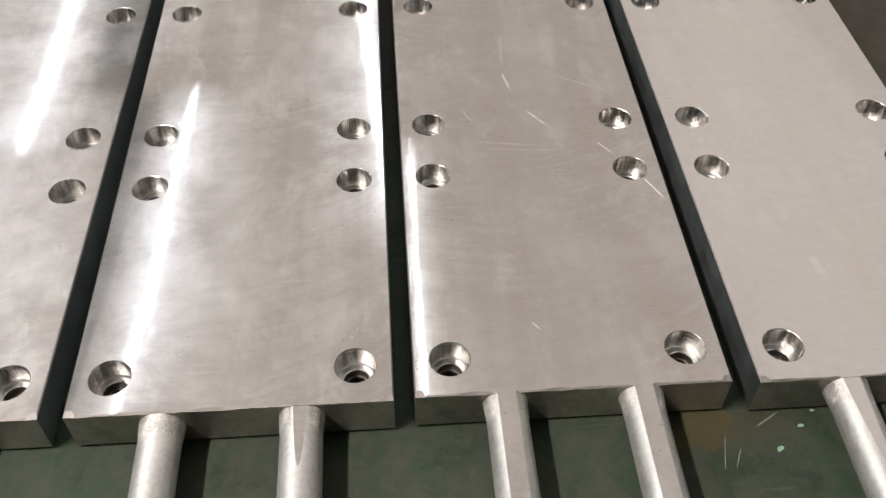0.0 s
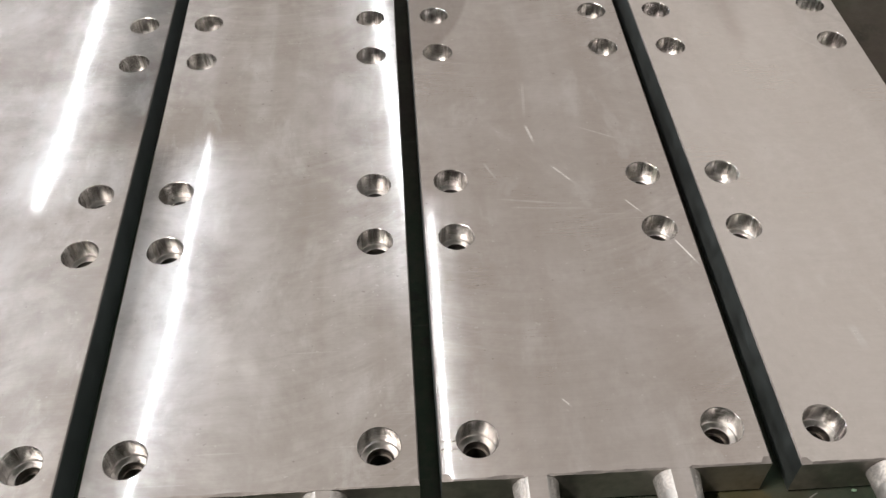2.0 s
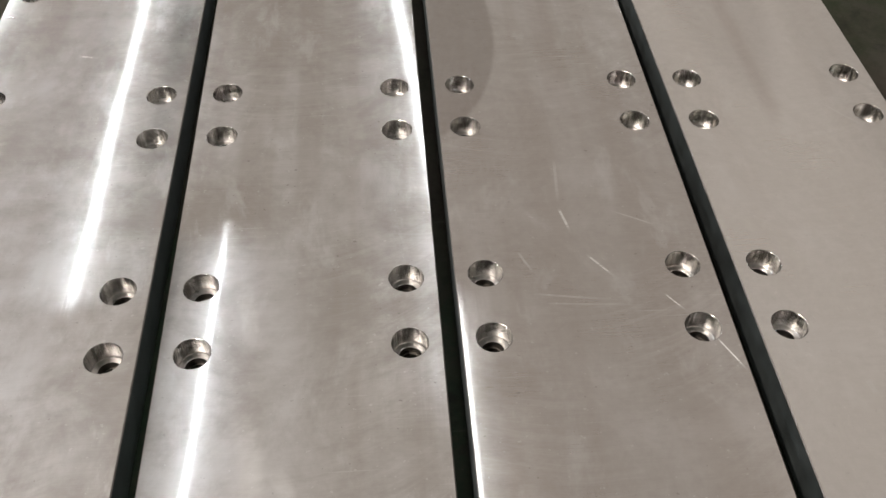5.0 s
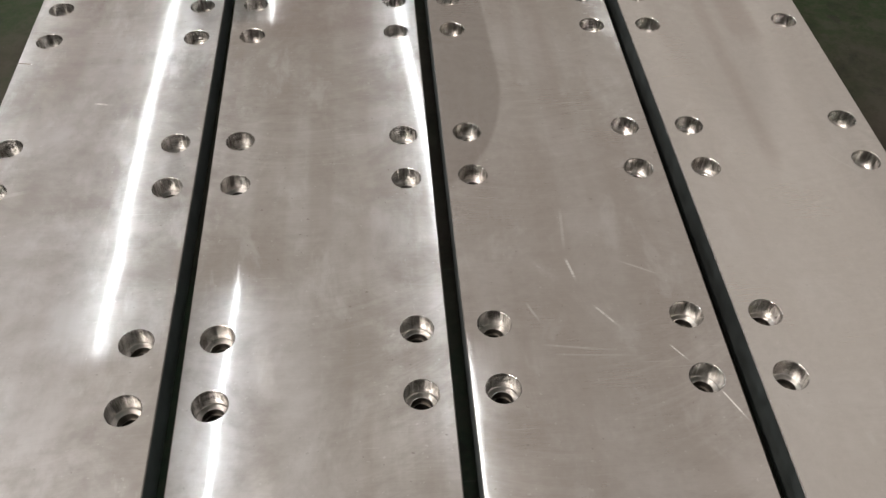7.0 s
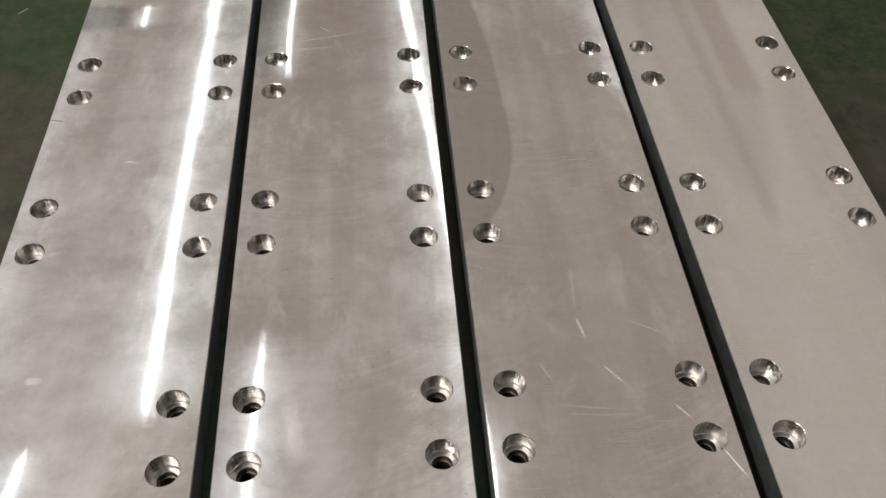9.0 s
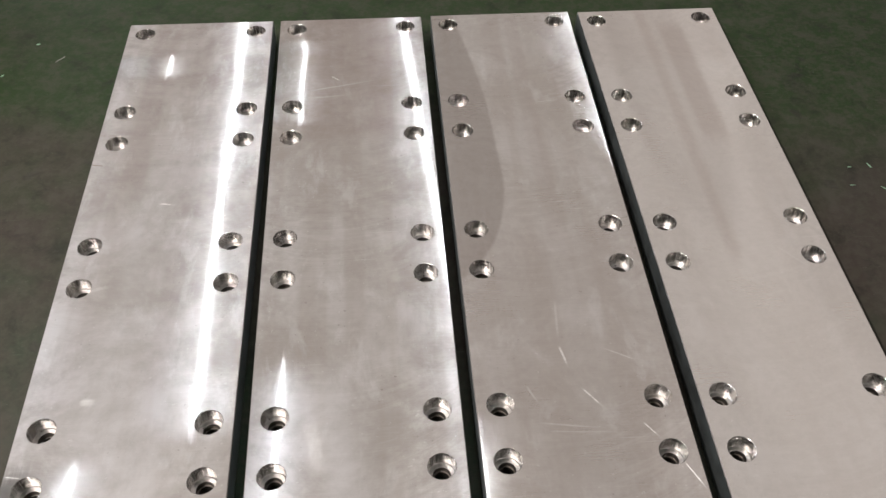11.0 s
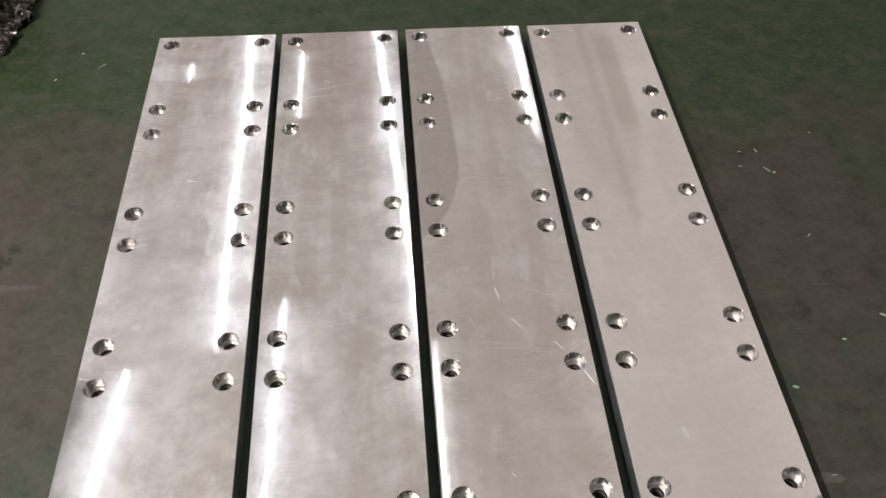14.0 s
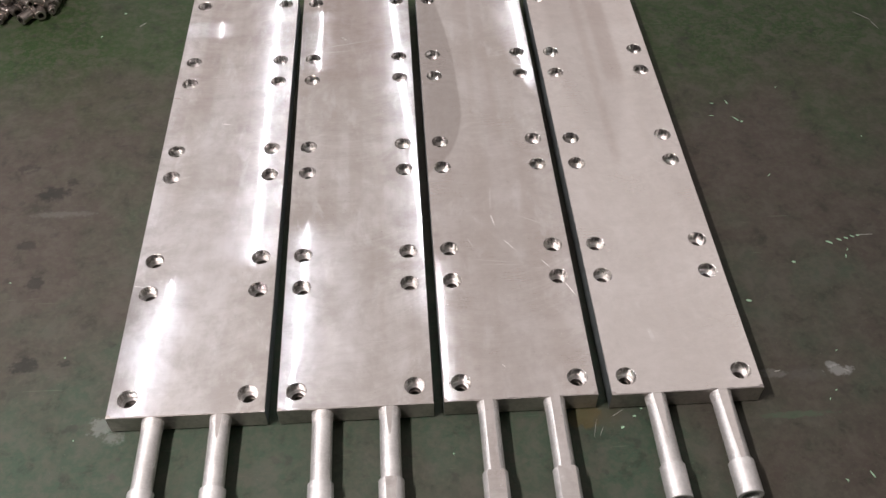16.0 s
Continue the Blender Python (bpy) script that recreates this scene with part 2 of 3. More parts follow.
STEEL = [
    ground_steel("ground_steel_a", 1.0, [(0.0, 0.104, 0.79, 0.32, 1.3, 0.05, 0.1, 0.0, 0), (-0.005, 0.08, 0.17, -0.1, 0.205, 0.05, 0.06, 0.0, 0), (-0.05, -0.13, 0.14, 0.33, 0.98, 0.05, 0.03, 0.0, 0),
                                         (-0.0136, -0.14, 0.885, -0.1, 0.23, 0.05, 0.035, 0.118, 0), (0.005, -0.065, 0.70, 1.015, 1.06, 0.015, 0.015, 0.0, 0)],
                 marks=((-0.018, 0.693, 0.015, 0.687, 0.003, 0.7), (-0.063, 0.341, -0.04, 0.342, 0.006, 0.5), (-0.131, 0.244, -0.105, 0.240, 0.0012, 0.8),
                        (-0.131, 0.784, -0.110, 0.781, 0.0012, -0.8), (0.0, 0.655, 0.045, 0.650, 0.005, 0.4), (-0.09, 0.52, -0.05, 0.535, 0.004, 0.45)), dull=((-0.085, -0.035, 0.70, 1.3, 0.3), (-0.05, 0.05, 0.93, 1.3, 0.22)), worn=1.0, pale=0.16, wiped=0.75, haze=0.22, blunt=(0.65, 0.28, 0.012), glows=((-0.17, 0.08, -0.2, 0.50, 0.34), (-0.06, 0.05, 0.40, 0.86, 0.35))),
    ground_steel("ground_steel_b", 2.0, [(-0.0148, -0.14, 0.87, -0.1, 0.335, 0.05, 0.07, 0.05, 0), (-0.083, -0.14, 0.15, -0.1, 0.335, 0.05, 0.07, 0.05, 0), (-0.04, -0.13, 0.26, 0.47, 0.79, 0.03, 0.03, 0.0, 0), (-0.0105, -0.105, 0.945, 0.89, 1.08, 0.035, 0.035, 0.0, 0),
                                         (0.0285, 0.19, 1.292, 0.25, 1.3, 0.16, 0.1, -0.05, 0.0)],
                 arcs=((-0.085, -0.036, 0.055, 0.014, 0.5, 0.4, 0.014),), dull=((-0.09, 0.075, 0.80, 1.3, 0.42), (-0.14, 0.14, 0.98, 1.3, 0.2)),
                 marks=((-0.037, 0.995, -0.018, 0.978, 0.0014, 0.8), (-0.074, 0.954, 0.05, 0.981, 0.0022, 0.55), (-0.07, 0.935, 0.0, 0.94, 0.003, 0.35),
                        (-0.05, 0.17, -0.035, 0.05, 0.014, 0.2), (-0.02, 0.10, 0.0, 0.06, 0.010, 0.2), (-0.06, 0.30, -0.045, 0.22, 0.012, 0.3), (0.04, 0.62, 0.06, 0.50, 0.012, 0.2)), wiped=0.5, calm=0.25, haze=0.24, glows=((-0.17, 0.03, -0.2, 0.42, 0.4),)),
    ground_steel("ground_steel_c", 3.0, [(-0.041, -0.13, 1.07, -0.1, 0.22, 0.05, 0.08, 0.0, 0), (-0.07, -0.13, 0.55, 0.39, 1.3, 0.04, 0.1, 0.0, 0), (0.02, 0.13, 0.85, -0.1, 0.60, 0.05, 0.05, 0.0, 0), (-0.034, 0.13, 1.41, 0.82, 1.3, 0.10, 0.1, 0.0, 2.5)],
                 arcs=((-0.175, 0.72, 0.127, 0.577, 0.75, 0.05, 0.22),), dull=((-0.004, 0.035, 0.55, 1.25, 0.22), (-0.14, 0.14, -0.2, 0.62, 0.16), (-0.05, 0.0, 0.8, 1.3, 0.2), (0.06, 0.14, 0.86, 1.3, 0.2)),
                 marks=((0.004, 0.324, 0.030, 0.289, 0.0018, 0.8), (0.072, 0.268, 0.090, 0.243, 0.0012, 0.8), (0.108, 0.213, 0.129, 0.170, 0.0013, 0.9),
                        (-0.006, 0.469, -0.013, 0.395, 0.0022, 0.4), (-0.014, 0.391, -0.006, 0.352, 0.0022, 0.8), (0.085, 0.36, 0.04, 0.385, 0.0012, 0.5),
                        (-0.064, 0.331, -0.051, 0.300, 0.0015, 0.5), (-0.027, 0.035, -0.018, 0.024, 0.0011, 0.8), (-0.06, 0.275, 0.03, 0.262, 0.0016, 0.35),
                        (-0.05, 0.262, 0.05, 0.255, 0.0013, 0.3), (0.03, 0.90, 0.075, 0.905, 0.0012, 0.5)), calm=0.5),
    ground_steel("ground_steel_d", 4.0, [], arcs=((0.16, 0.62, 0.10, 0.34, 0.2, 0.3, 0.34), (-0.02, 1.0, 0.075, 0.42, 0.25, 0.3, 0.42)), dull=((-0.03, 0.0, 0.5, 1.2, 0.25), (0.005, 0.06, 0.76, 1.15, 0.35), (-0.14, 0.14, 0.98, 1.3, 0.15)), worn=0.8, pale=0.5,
                 marks=((-0.042, 0.100, -0.036, 0.066, 0.005, 0.6), (-0.05, 0.16, -0.047, 0.14, 0.004, 0.4), (0.05, 0.55, 0.09, 0.5, 0.002, 0.3)), calm=0.5),
]


def bored_steel():
    m = Mat("bored_steel")
    p = m.place()
    upright = m.noise(m.stretch(p, 150, 150, 5), 1.0, 3, 0.6)
    rings = m.noise(m.stretch(p, 8, 8, 1700), 1.0, 2, 0.5)
    chatter = m.noise(m.stretch(p, 95, 95, 3), 1.0, 1, 0.4)
    # upright bands in the colour stand in for reflections stretched along the wall
    col = m.mix(m.ramp(upright, 0.38, 0.62), rgb(0.44, 0.42, 0.40), rgb(0.95, 0.94, 0.93))
    col = m.mix(m.math("MULTIPLY", m.ramp(rings, 0.56, 0.7), 0.3), col, rgb(0.40, 0.38, 0.36))
    return m.set(Base_Color=col, Metallic=1.0, Roughness=m.ramp(upright, 0.3, 0.7, 0.28, 0.15), Normal=m.bump(rings, 0.5, 0.0006, m.bump(chatter, 0.9, 0.0022)))


BORE = bored_steel()
# inner bores get a dark colour for the shade deep in the holes
SHADED_BORE = plain("shaded_drilled_steel", (0.20, 0.185, 0.17), 0.45, 1.0, 200, 0.3)
STEP = plain("faced_counterbore_step", (0.70, 0.68, 0.66), 0.3, 1.0, 160, 0.35, 0.0006)
EASED = plain("eased_steel_edge", (0.36, 0.335, 0.32), 0.65, 1.0, 200, 0.15)
# darker, bluish tone for the long sides and the undercut foot
SIDE = plain("dark_bluish_side", (0.33, 0.365, 0.37), 0.5, 1.0, 45, 0.14)
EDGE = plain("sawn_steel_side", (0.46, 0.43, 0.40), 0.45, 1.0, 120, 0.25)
PIPE = plain("bead_blasted_pipe", (0.62, 0.61, 0.595), 0.52, 0.85, 240, 0.16, 0.0003)
SLEEVE = plain("dull_turned_sleeve", (0.66, 0.65, 0.64), 0.58, 0.85, 200, 0.14)
WELD = plain("ground_weld", (0.62, 0.60, 0.58), 0.6, 0.8, 500, 0.35, 0.002)
FITTING = plain("tumbled_fitting_steel", (0.36, 0.325, 0.30), 0.42, 1.0, 90, 0.3)
FLECK = plain("pale_green_paint_chip", (0.25, 0.40, 0.27), 0.7, 0.0, 200, 0.2)
SCUFF = plain("chalky_scuff", (0.21, 0.21, 0.19), 0.8, 0.0, 300, 0.4)
WHITE = plain("whitewashed_wall", (0.78, 0.77, 0.74), 0.8, 0.0, 3, 0.06)
GREYWALL = plain("grey_wall_paint", (0.55, 0.56, 0.54), 0.7, 0.0, 3, 0.08)
FRAME = plain("white_window_frame", (0.75, 0.75, 0.74), 0.4, 0.0, 30, 0.05)
TUBEBODY = plain("white_enamel", (0.8, 0.8, 0.78), 0.35, 0.0, 30, 0.04)


OIL, CHALK = rgb(0.010, 0.011, 0.009), rgb(0.30, 0.31, 0.30)


def floor_paint():
    m = Mat("worn_green_floor_paint")
    p = m.place()
    big, mid, fine = m.noise(p, 1.3, 6, 0.62, 0.4), m.noise(p, 7.0, 6, 0.62, 0.3), m.noise(p, 90.0, 4, 0.6)
    spots = m.noise(p, 24.0, 3, 0.5)
    dirt, grit = m.noise(p, 19.0, 8, 0.7, 0.2), m.noise(p, 330.0, 2, 0.5)
    scratch = m.noise(m.stretch(p, 8, 150, 1, 35), 1.0, 2, 0.5)
    f = m.math("ADD", m.math("MULTIPLY", big, 0.76), m.math("MULTIPLY", mid, 0.24))
    # trodden stretch beside the work, worn down to the brown
    side, py, _ = m.split(p)
    edge = m.math("MULTIPLY_ADD", m.math("SUBTRACT", big, 0.5), 0.5, py)
    start = m.ramp(side, 0.2, 0.72, 0.22, -0.5, "LINEAR")
    trod = m.math("MULTIPLY", m.ramp(m.math("SUBTRACT", edge, start), -0.06, 0.26), m.ramp(edge, 0.76, 1.08, 1.0, 0.0))
    trod = m.math("MULTIPLY", trod, m.ramp(m.math("ABSOLUTE", side), 2.0, 3.2, 1.0, 0.0))
    f = m.math("ADD", f, m.math("MULTIPLY_ADD", trod, 0.13, -0.075))
    f = m.math("ADD", f, m.ramp(edge, 0.95, 1.3, 0.0, -0.07))
    # paler grey-green paint at the near end, deeper green beyond
    paint = m.mix(m.ramp(edge, 0.15, 0.85), rgb(0.029, 0.050, 0.031), rgb(0.019, 0.040, 0.011))
    col = m.mix(m.ramp(f, 0.40, 0.60), paint, rgb(0.047, 0.038, 0.031))
    col = m.mix(m.math("MULTIPLY", m.ramp(mid, 0.5, 0.75), 0.5), col, rgb(0.036, 0.036, 0.029))
    col = m.mix(m.math("MULTIPLY", m.ramp(fine, 0.38, 0.66), 0.45), col, rgb(0.066, 0.063, 0.047))
    col = m.mix(m.math("MULTIPLY", m.ramp(spots, 0.64, 0.72), 0.5), col, rgb(0.025, 0.024, 0.020))
    col = m.mix(m.math("MULTIPLY", m.ramp(scratch, 0.69, 0.76), 0.2), col, rgb(0.13, 0.15, 0.12))
    col = m.mix(m.math("MULTIPLY", m.ramp(dirt, 0.5, 0.62), 0.38), col, rgb(0.070, 0.064, 0.053))
    col = m.mix(m.math("MULTIPLY", m.ramp(dirt, 0.47, 0.33), 0.5), col, rgb(0.012, 0.016, 0.010))
    col = m.mix(m.math("MULTIPLY", m.ramp(grit, 0.70, 0.76), 0.4), col, rgb(0.14, 0.15, 0.13))
    # dark drips of oil, a rust stain, rubbed chalk
    ragged = m.math("MULTIPLY_ADD", m.math("SUBTRACT", dirt, 0.5), 6.0, m.math("MULTIPLY", m.math("SUBTRACT", fine, 0.5), 6.0))
    for cx, cy, rx, ry, depth, tone in (
            (-0.626, 0.543, 0.030, 0.016, 0.7, OIL), (-0.600, 0.575, 0.012, 0.009, 0.6, OIL), (-0.616, 0.299, 0.016, 0.012, 0.6, OIL), (-0.593, 0.110, 0.020, 0.012, 0.7, OIL),
            (-0.524, 0.112, 0.010, 0.007, 0.6, OIL), (-0.655, 0.40, 0.016, 0.010, 0.5, OIL), (-0.70, 0.62, 0.020, 0.012, 0.5, OIL),
            (0.385, -0.046, 0.028, 0.020, 0.4, rgb(0.10, 0.068, 0.016)), (0.430, -0.05, 0.03, 0.02, 0.3, rgb(0.075, 0.058, 0.03)),
            (0.861, 0.018, 0.022, 0.010, 0.42, CHALK), (0.848, 0.032, 0.010, 0.006, 0.35, CHALK), (0.738, 0.018, 0.020, 0.008, 0.15, CHALK), (0.80, 0.012, 0.03, 0.012, 0.05, CHALK),
            (-0.437, -0.022, 0.018, 0.016, 0.25, CHALK), (-0.41, -0.045, 0.016, 0.010, 0.2, CHALK), (-0.60, 0.482, 0.05, 0.008, 0.09, CHALK),
            (0.750, -0.066, 0.06, 0.006, 0.3, rgb(0.06, 0.12, 0.07))):
        d = m.math("ADD", m.math("POWER", m.math("ABSOLUTE", m.math("DIVIDE", m.math("SUBTRACT", side, cx), rx)), 2.0),
                   m.math("POWER", m.math("ABSOLUTE", m.math("DIVIDE", m.math("SUBTRACT", py, cy), ry)), 2.0))
        col = m.mix(m.ramp(m.math("ADD", d, ragged), 0.2, 1.9, depth, 0.0), col, tone)
    rough = m.ramp(m.math("ADD", m.math("MULTIPLY", mid, 0.6), m.math("MULTIPLY", fine, 0.4)), 0.3, 0.7, 0.5, 0.75, "LINEAR")
    m.b.inputs["Specular IOR Level"].default_value = 0.25
    h = m.math("ADD", mid, m.math("MULTIPLY", fine, 0.25))
    return m.set(Base_Color=col, Roughness=rough, Normal=m.bump(h, 0.3, 0.003))


FLOOR = floor_paint()


# ---- mesh helpers ----
def mesh_object(name, bm, materials, parent=None, smooth=None):
    data = bpy.data.meshes.new(name)
    bm.normal_update()
    bm.to_mesh(data)
    bm.free()
    for mt in materials if isinstance(materials, (list, tuple)) else (materials,):
        data.materials.append(mt)
    ob = new(name, data)
    if smooth is not None:
        for f in data.polygons:
            f.use_smooth = True
        data.set_sharp_from_angle(angle=radians(smooth))
    if parent is not None:
        ob.parent = parent
    return ob


def part(name, bm, material, parent, label="", smooth=None):
    ob = mesh_object(name, bm, material, parent, smooth)
    return tagged(ob, label) if label else ob


def block(bm, x0, x1, y0, y1, z0, z1, bevel=0.0):
    v = [bm.verts.new((x, y, z)) for z in (z0, z1) for y in (y0, y1) for x in (x0, x1)]
    fs = [bm.faces.new([v[i] for i in q]) for q in ((0, 2, 3, 1), (4, 5, 7, 6), (0, 1, 5, 4), (2, 6, 7, 3), (0, 4, 6, 2), (1, 3, 7, 5))]
    if bevel:
        bmesh.ops.bevel(bm, geom=list({e for f in fs for e in f.edges}), offset=bevel, segments=2, affect="EDGES")


def lathe(bm, profile, segments, close=True):
    """Turns (radius, along) pairs about the y axis; along runs towards -y."""
    rings = []
    for r, a in profile:
        rings.append([bm.verts.new((r * math.cos(2 * math.pi * i / segments), -a, r * math.sin(2 * math.pi * i / segments))) for i in range(segments)])
    for a, b in zip(rings, rings[1:]):
        for i in range(segments):
            j = (i + 1) % segments
            bm.faces.new((a[i], b[i], b[j], a[j]))
    return rings


# ---- the hall ----
GROUND = -0.006
X0, X1, Y0, Y1, ZC = HALL


# floor, plus unseen walls and ceiling added round it for reflections
def hall():
    bm = bmesh.new()
    block(bm, X0 - 0.2, X1 + 0.2, Y0 - 0.2, Y1 + 0.2, -0.2, GROUND)
    tagged(mesh_object("floor", bm, FLOOR), "worn dark green painted concrete workshop floor", "floor", kind="structure")
    bm = bmesh.new()
    # opening made for the added overhead glow
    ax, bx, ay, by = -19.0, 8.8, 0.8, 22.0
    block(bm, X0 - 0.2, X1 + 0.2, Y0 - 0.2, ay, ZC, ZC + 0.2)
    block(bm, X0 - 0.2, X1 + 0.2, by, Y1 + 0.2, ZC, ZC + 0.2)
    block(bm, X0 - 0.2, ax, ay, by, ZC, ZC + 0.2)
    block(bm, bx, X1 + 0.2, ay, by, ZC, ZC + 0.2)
    tagged(mesh_object("ceiling", bm, WHITE), "unseen white painted workshop ceiling, open for the added overhead glow", "ceiling", kind="structure")
    for name, box, mt, label in (
            ("wall_west", (X0 - 0.2, X0, Y0, Y1), GREYWALL, "plain grey painted workshop wall"),
            ("wall_east", (X1, X1 + 0.2, Y0, Y1), GREYWALL, "plain grey painted workshop wall"),
            ("wall_north", (X0 - 0.2, X1 + 0.2, Y1, Y1 + 0.2), GREYWALL, "plain grey painted end wall"),
            ("wall_south", (X0 - 0.2, X1 + 0.2, Y0 - 0.2, Y0), GREYWALL, "plain grey painted end wall")):
        bm = bmesh.new()
        block(bm, *box, GROUND, ZC)
        tagged(mesh_object(name, bm, mt), label, "wall", kind="structure")


hall()


# ---- the four plates ----
TOP = 0.040
HALF = 0.1308
ROW = [0.0, 0.2247, 0.3038, 0.5295, 0.6083, 0.8337, 0.9125, 1.1390]
FRONT, BACK = -0.0360, 1.1700
COL, HOLE, DEEP, INNER, PILOT = 0.1, 0.0172, 0.022, 0.0110, 0.0094


def plate_body(material, parent, seed, stubs):
    """Top with counterbored holes, eased edges and a hand-dressed front edge; origin at the first row of holes."""
    rng = random.Random(seed)
    bm = bmesh.new()
    c, q, n = 0.0010, 0.024, 32
    xs = [-HALF + c, -COL - q, -COL + q, COL - q, COL + q, HALF - c]
    ys = [FRONT + 0.006]
    for r in ROW:
        ys += [r - q, r + q]
    ys += [BACK - c]
    cache = {}

    def vert(x, y, z):
        k = (round(x, 5), round(y, 5), round(z, 5))
        if k not in cache:
            cache[k] = bm.verts.new((x, y, z))
        return cache[k]

    def rim(side):
        """Points of the square round a hole, eight to a side."""
        pts = []
        for i in range(n):
            a = 2 * math.pi * i / n + math.pi / 4
            u, w = math.cos(a), math.sin(a)
            k = side / max(abs(u), abs(w))
            pts.append((u * k, w * k))
        return pts

    square = rim(q)
    for iy in range(len(ys) - 1):
        for ix in range(5):
            hole = ix in (1, 3) and iy % 2 == 1
            xa, xb, ya, yb = xs[ix], xs[ix + 1], ys[iy], ys[iy + 1]
            if not hole:
                bm.faces.new((vert(xa, ya, TOP), vert(xb, ya, TOP), vert(xb, yb, TOP), vert(xa, yb, TOP)))
                continue
            hx, hy = (-COL if ix == 1 else COL), ROW[iy // 2]
            rings = [[vert(hx + u, hy + w, TOP) for u, w in square]]
            for r, z in ((HOLE + 0.0005, TOP), (HOLE, TOP - 0.0005), (HOLE, TOP - DEEP + 0.0008), (HOLE - 0.0008, TOP - DEEP), (INNER + 0.0005, TOP - DEEP), (INNER, TOP - DEEP - 0.0005), (INNER, 0.009), (PILOT, 0.009), (PILOT, GROUND)):
                rings.append([bm.verts.new((hx + r * math.cos(2 * math.pi * i / n + math.pi / 4), hy + r * math.sin(2 * math.pi * i / n + math.pi / 4), z)) for i in range(n)])
            for k, (a, b) in enumerate(zip(rings, rings[1:])):
                for i in range(n):
                    j = (i + 1) % n
                    f = bm.faces.new((a[i], a[j], b[j], b[i]))
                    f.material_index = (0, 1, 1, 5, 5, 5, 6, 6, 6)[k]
    # outer skirt: eased edge, sides, lower edge; the front edge is dressed by hand and wavers
    ring = []
    steps = 90
    for i in range(steps):
        ring.append((-HALF + 2 * HALF * i / steps, FRONT, (0, 1)))
    for i in range(len(ys) - 1):
        ring.append((HALF, FRONT + (BACK - FRONT) * i / (len(ys) - 1), (-1, 0)))
    ring.append((HALF, BACK, (0, -1)))
    for i in range(len(ys) - 1):
        ring.append((-HALF, BACK - (BACK - FRONT) * i / (len(ys) - 1), (1, 0)))
    inner, crest, outer, low, foot = [], [], [], [], []
    for k, (x, y, (nx, ny)) in enumerate(ring):
        xi, yi = min(max(x, -HALF + c), HALF - c), min(max(y, FRONT + 0.006), BACK - c)
        w = c
        if k < steps and 2 < k < steps - 2:
            w = 0.0007 + 0.0022 * max(0.0, noise.noise((x * 42, seed * 3.1, 0.3))) + 0.0004 * rng.random()
            if any(abs(x - s) < 0.0085 and d < 0.017 for s, d, _ in stubs):
                w = 0.0001
        inner.append(bm.verts.new((xi, yi, TOP)))
        if k < steps and 2 < k < steps - 2:
            crest.append(bm.verts.new((xi, FRONT + (0.0001 if w < 0.0003 else 0.0009 + 1.1 * (w - 0.0007) + 0.0004 * rng.random()), TOP - 0.00005)))
        else:
            crest.append(bm.verts.new((xi, yi, TOP - 0.00003)))
        outer.append(bm.verts.new((x, y, TOP - w)))
        low.append(bm.verts.new((x, y, GROUND + 0.004)))
        foot.append(bm.verts.new((min(max(x, -HALF + 0.006), HALF - 0.006), min(max(y, FRONT + 0.006), BACK - 0.006), GROUND)))
    for a, b, mi in ((inner, crest, 0), (crest, outer, 3), (outer, low, 2), (low, foot, 2)):
        for i in range(len(ring)):
            j = (i + 1) % len(ring)
            f = bm.faces.new((b[i], b[j], a[j], a[i]))
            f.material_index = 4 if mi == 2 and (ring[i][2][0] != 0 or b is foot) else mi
    bmesh.ops.remove_doubles(bm, verts=bm.verts, dist=0.00002)
    bmesh.ops.recalc_face_normals(bm, faces=bm.faces)
    up = [f for f in bm.faces if f.material_index == 0 and f.calc_area() > 1e-3]
    if sum(f.normal.z for f in up) < 0:
        bmesh.ops.reverse_faces(bm, faces=bm.faces)
    return part("body", bm, [material, BORE, EDGE, EASED, SIDE, STEP, SHADED_BORE], parent, smooth=14)


PIPE_R, SLEEVE_R = 0.0172, 0.0208


def flattened(bm, m, limit):
    """Poses a turned part and mills it off level at the limit; the milled face takes the second material."""
    bm.transform(m)
    if max(v.co.z for v in bm.verts) < limit:
        return
    cut = bmesh.ops.bisect_plane(bm, geom=bm.verts[:] + bm.edges[:] + bm.faces[:], dist=1e-7, plane_co=(0, 0, limit), plane_no=(0, 0, 1), clear_outer=True)["geom_cut"]
    edges = [e for e in cut if isinstance(e, bmesh.types.BMEdge)]
    count = {}
    for e in edges:
        for v in e.verts:
            count[v] = count.get(v, 0) + 1
    ends = [v for v, k in count.items() if k == 1]
    if len(ends) == 2:
        edges.append(bm.edges.new(ends))
    for f in bmesh.ops.holes_fill(bm, edges=edges, sides=0)["faces"]:
        f.material_index = 1
        if f.normal.z < 0:
            f.normal_flip()


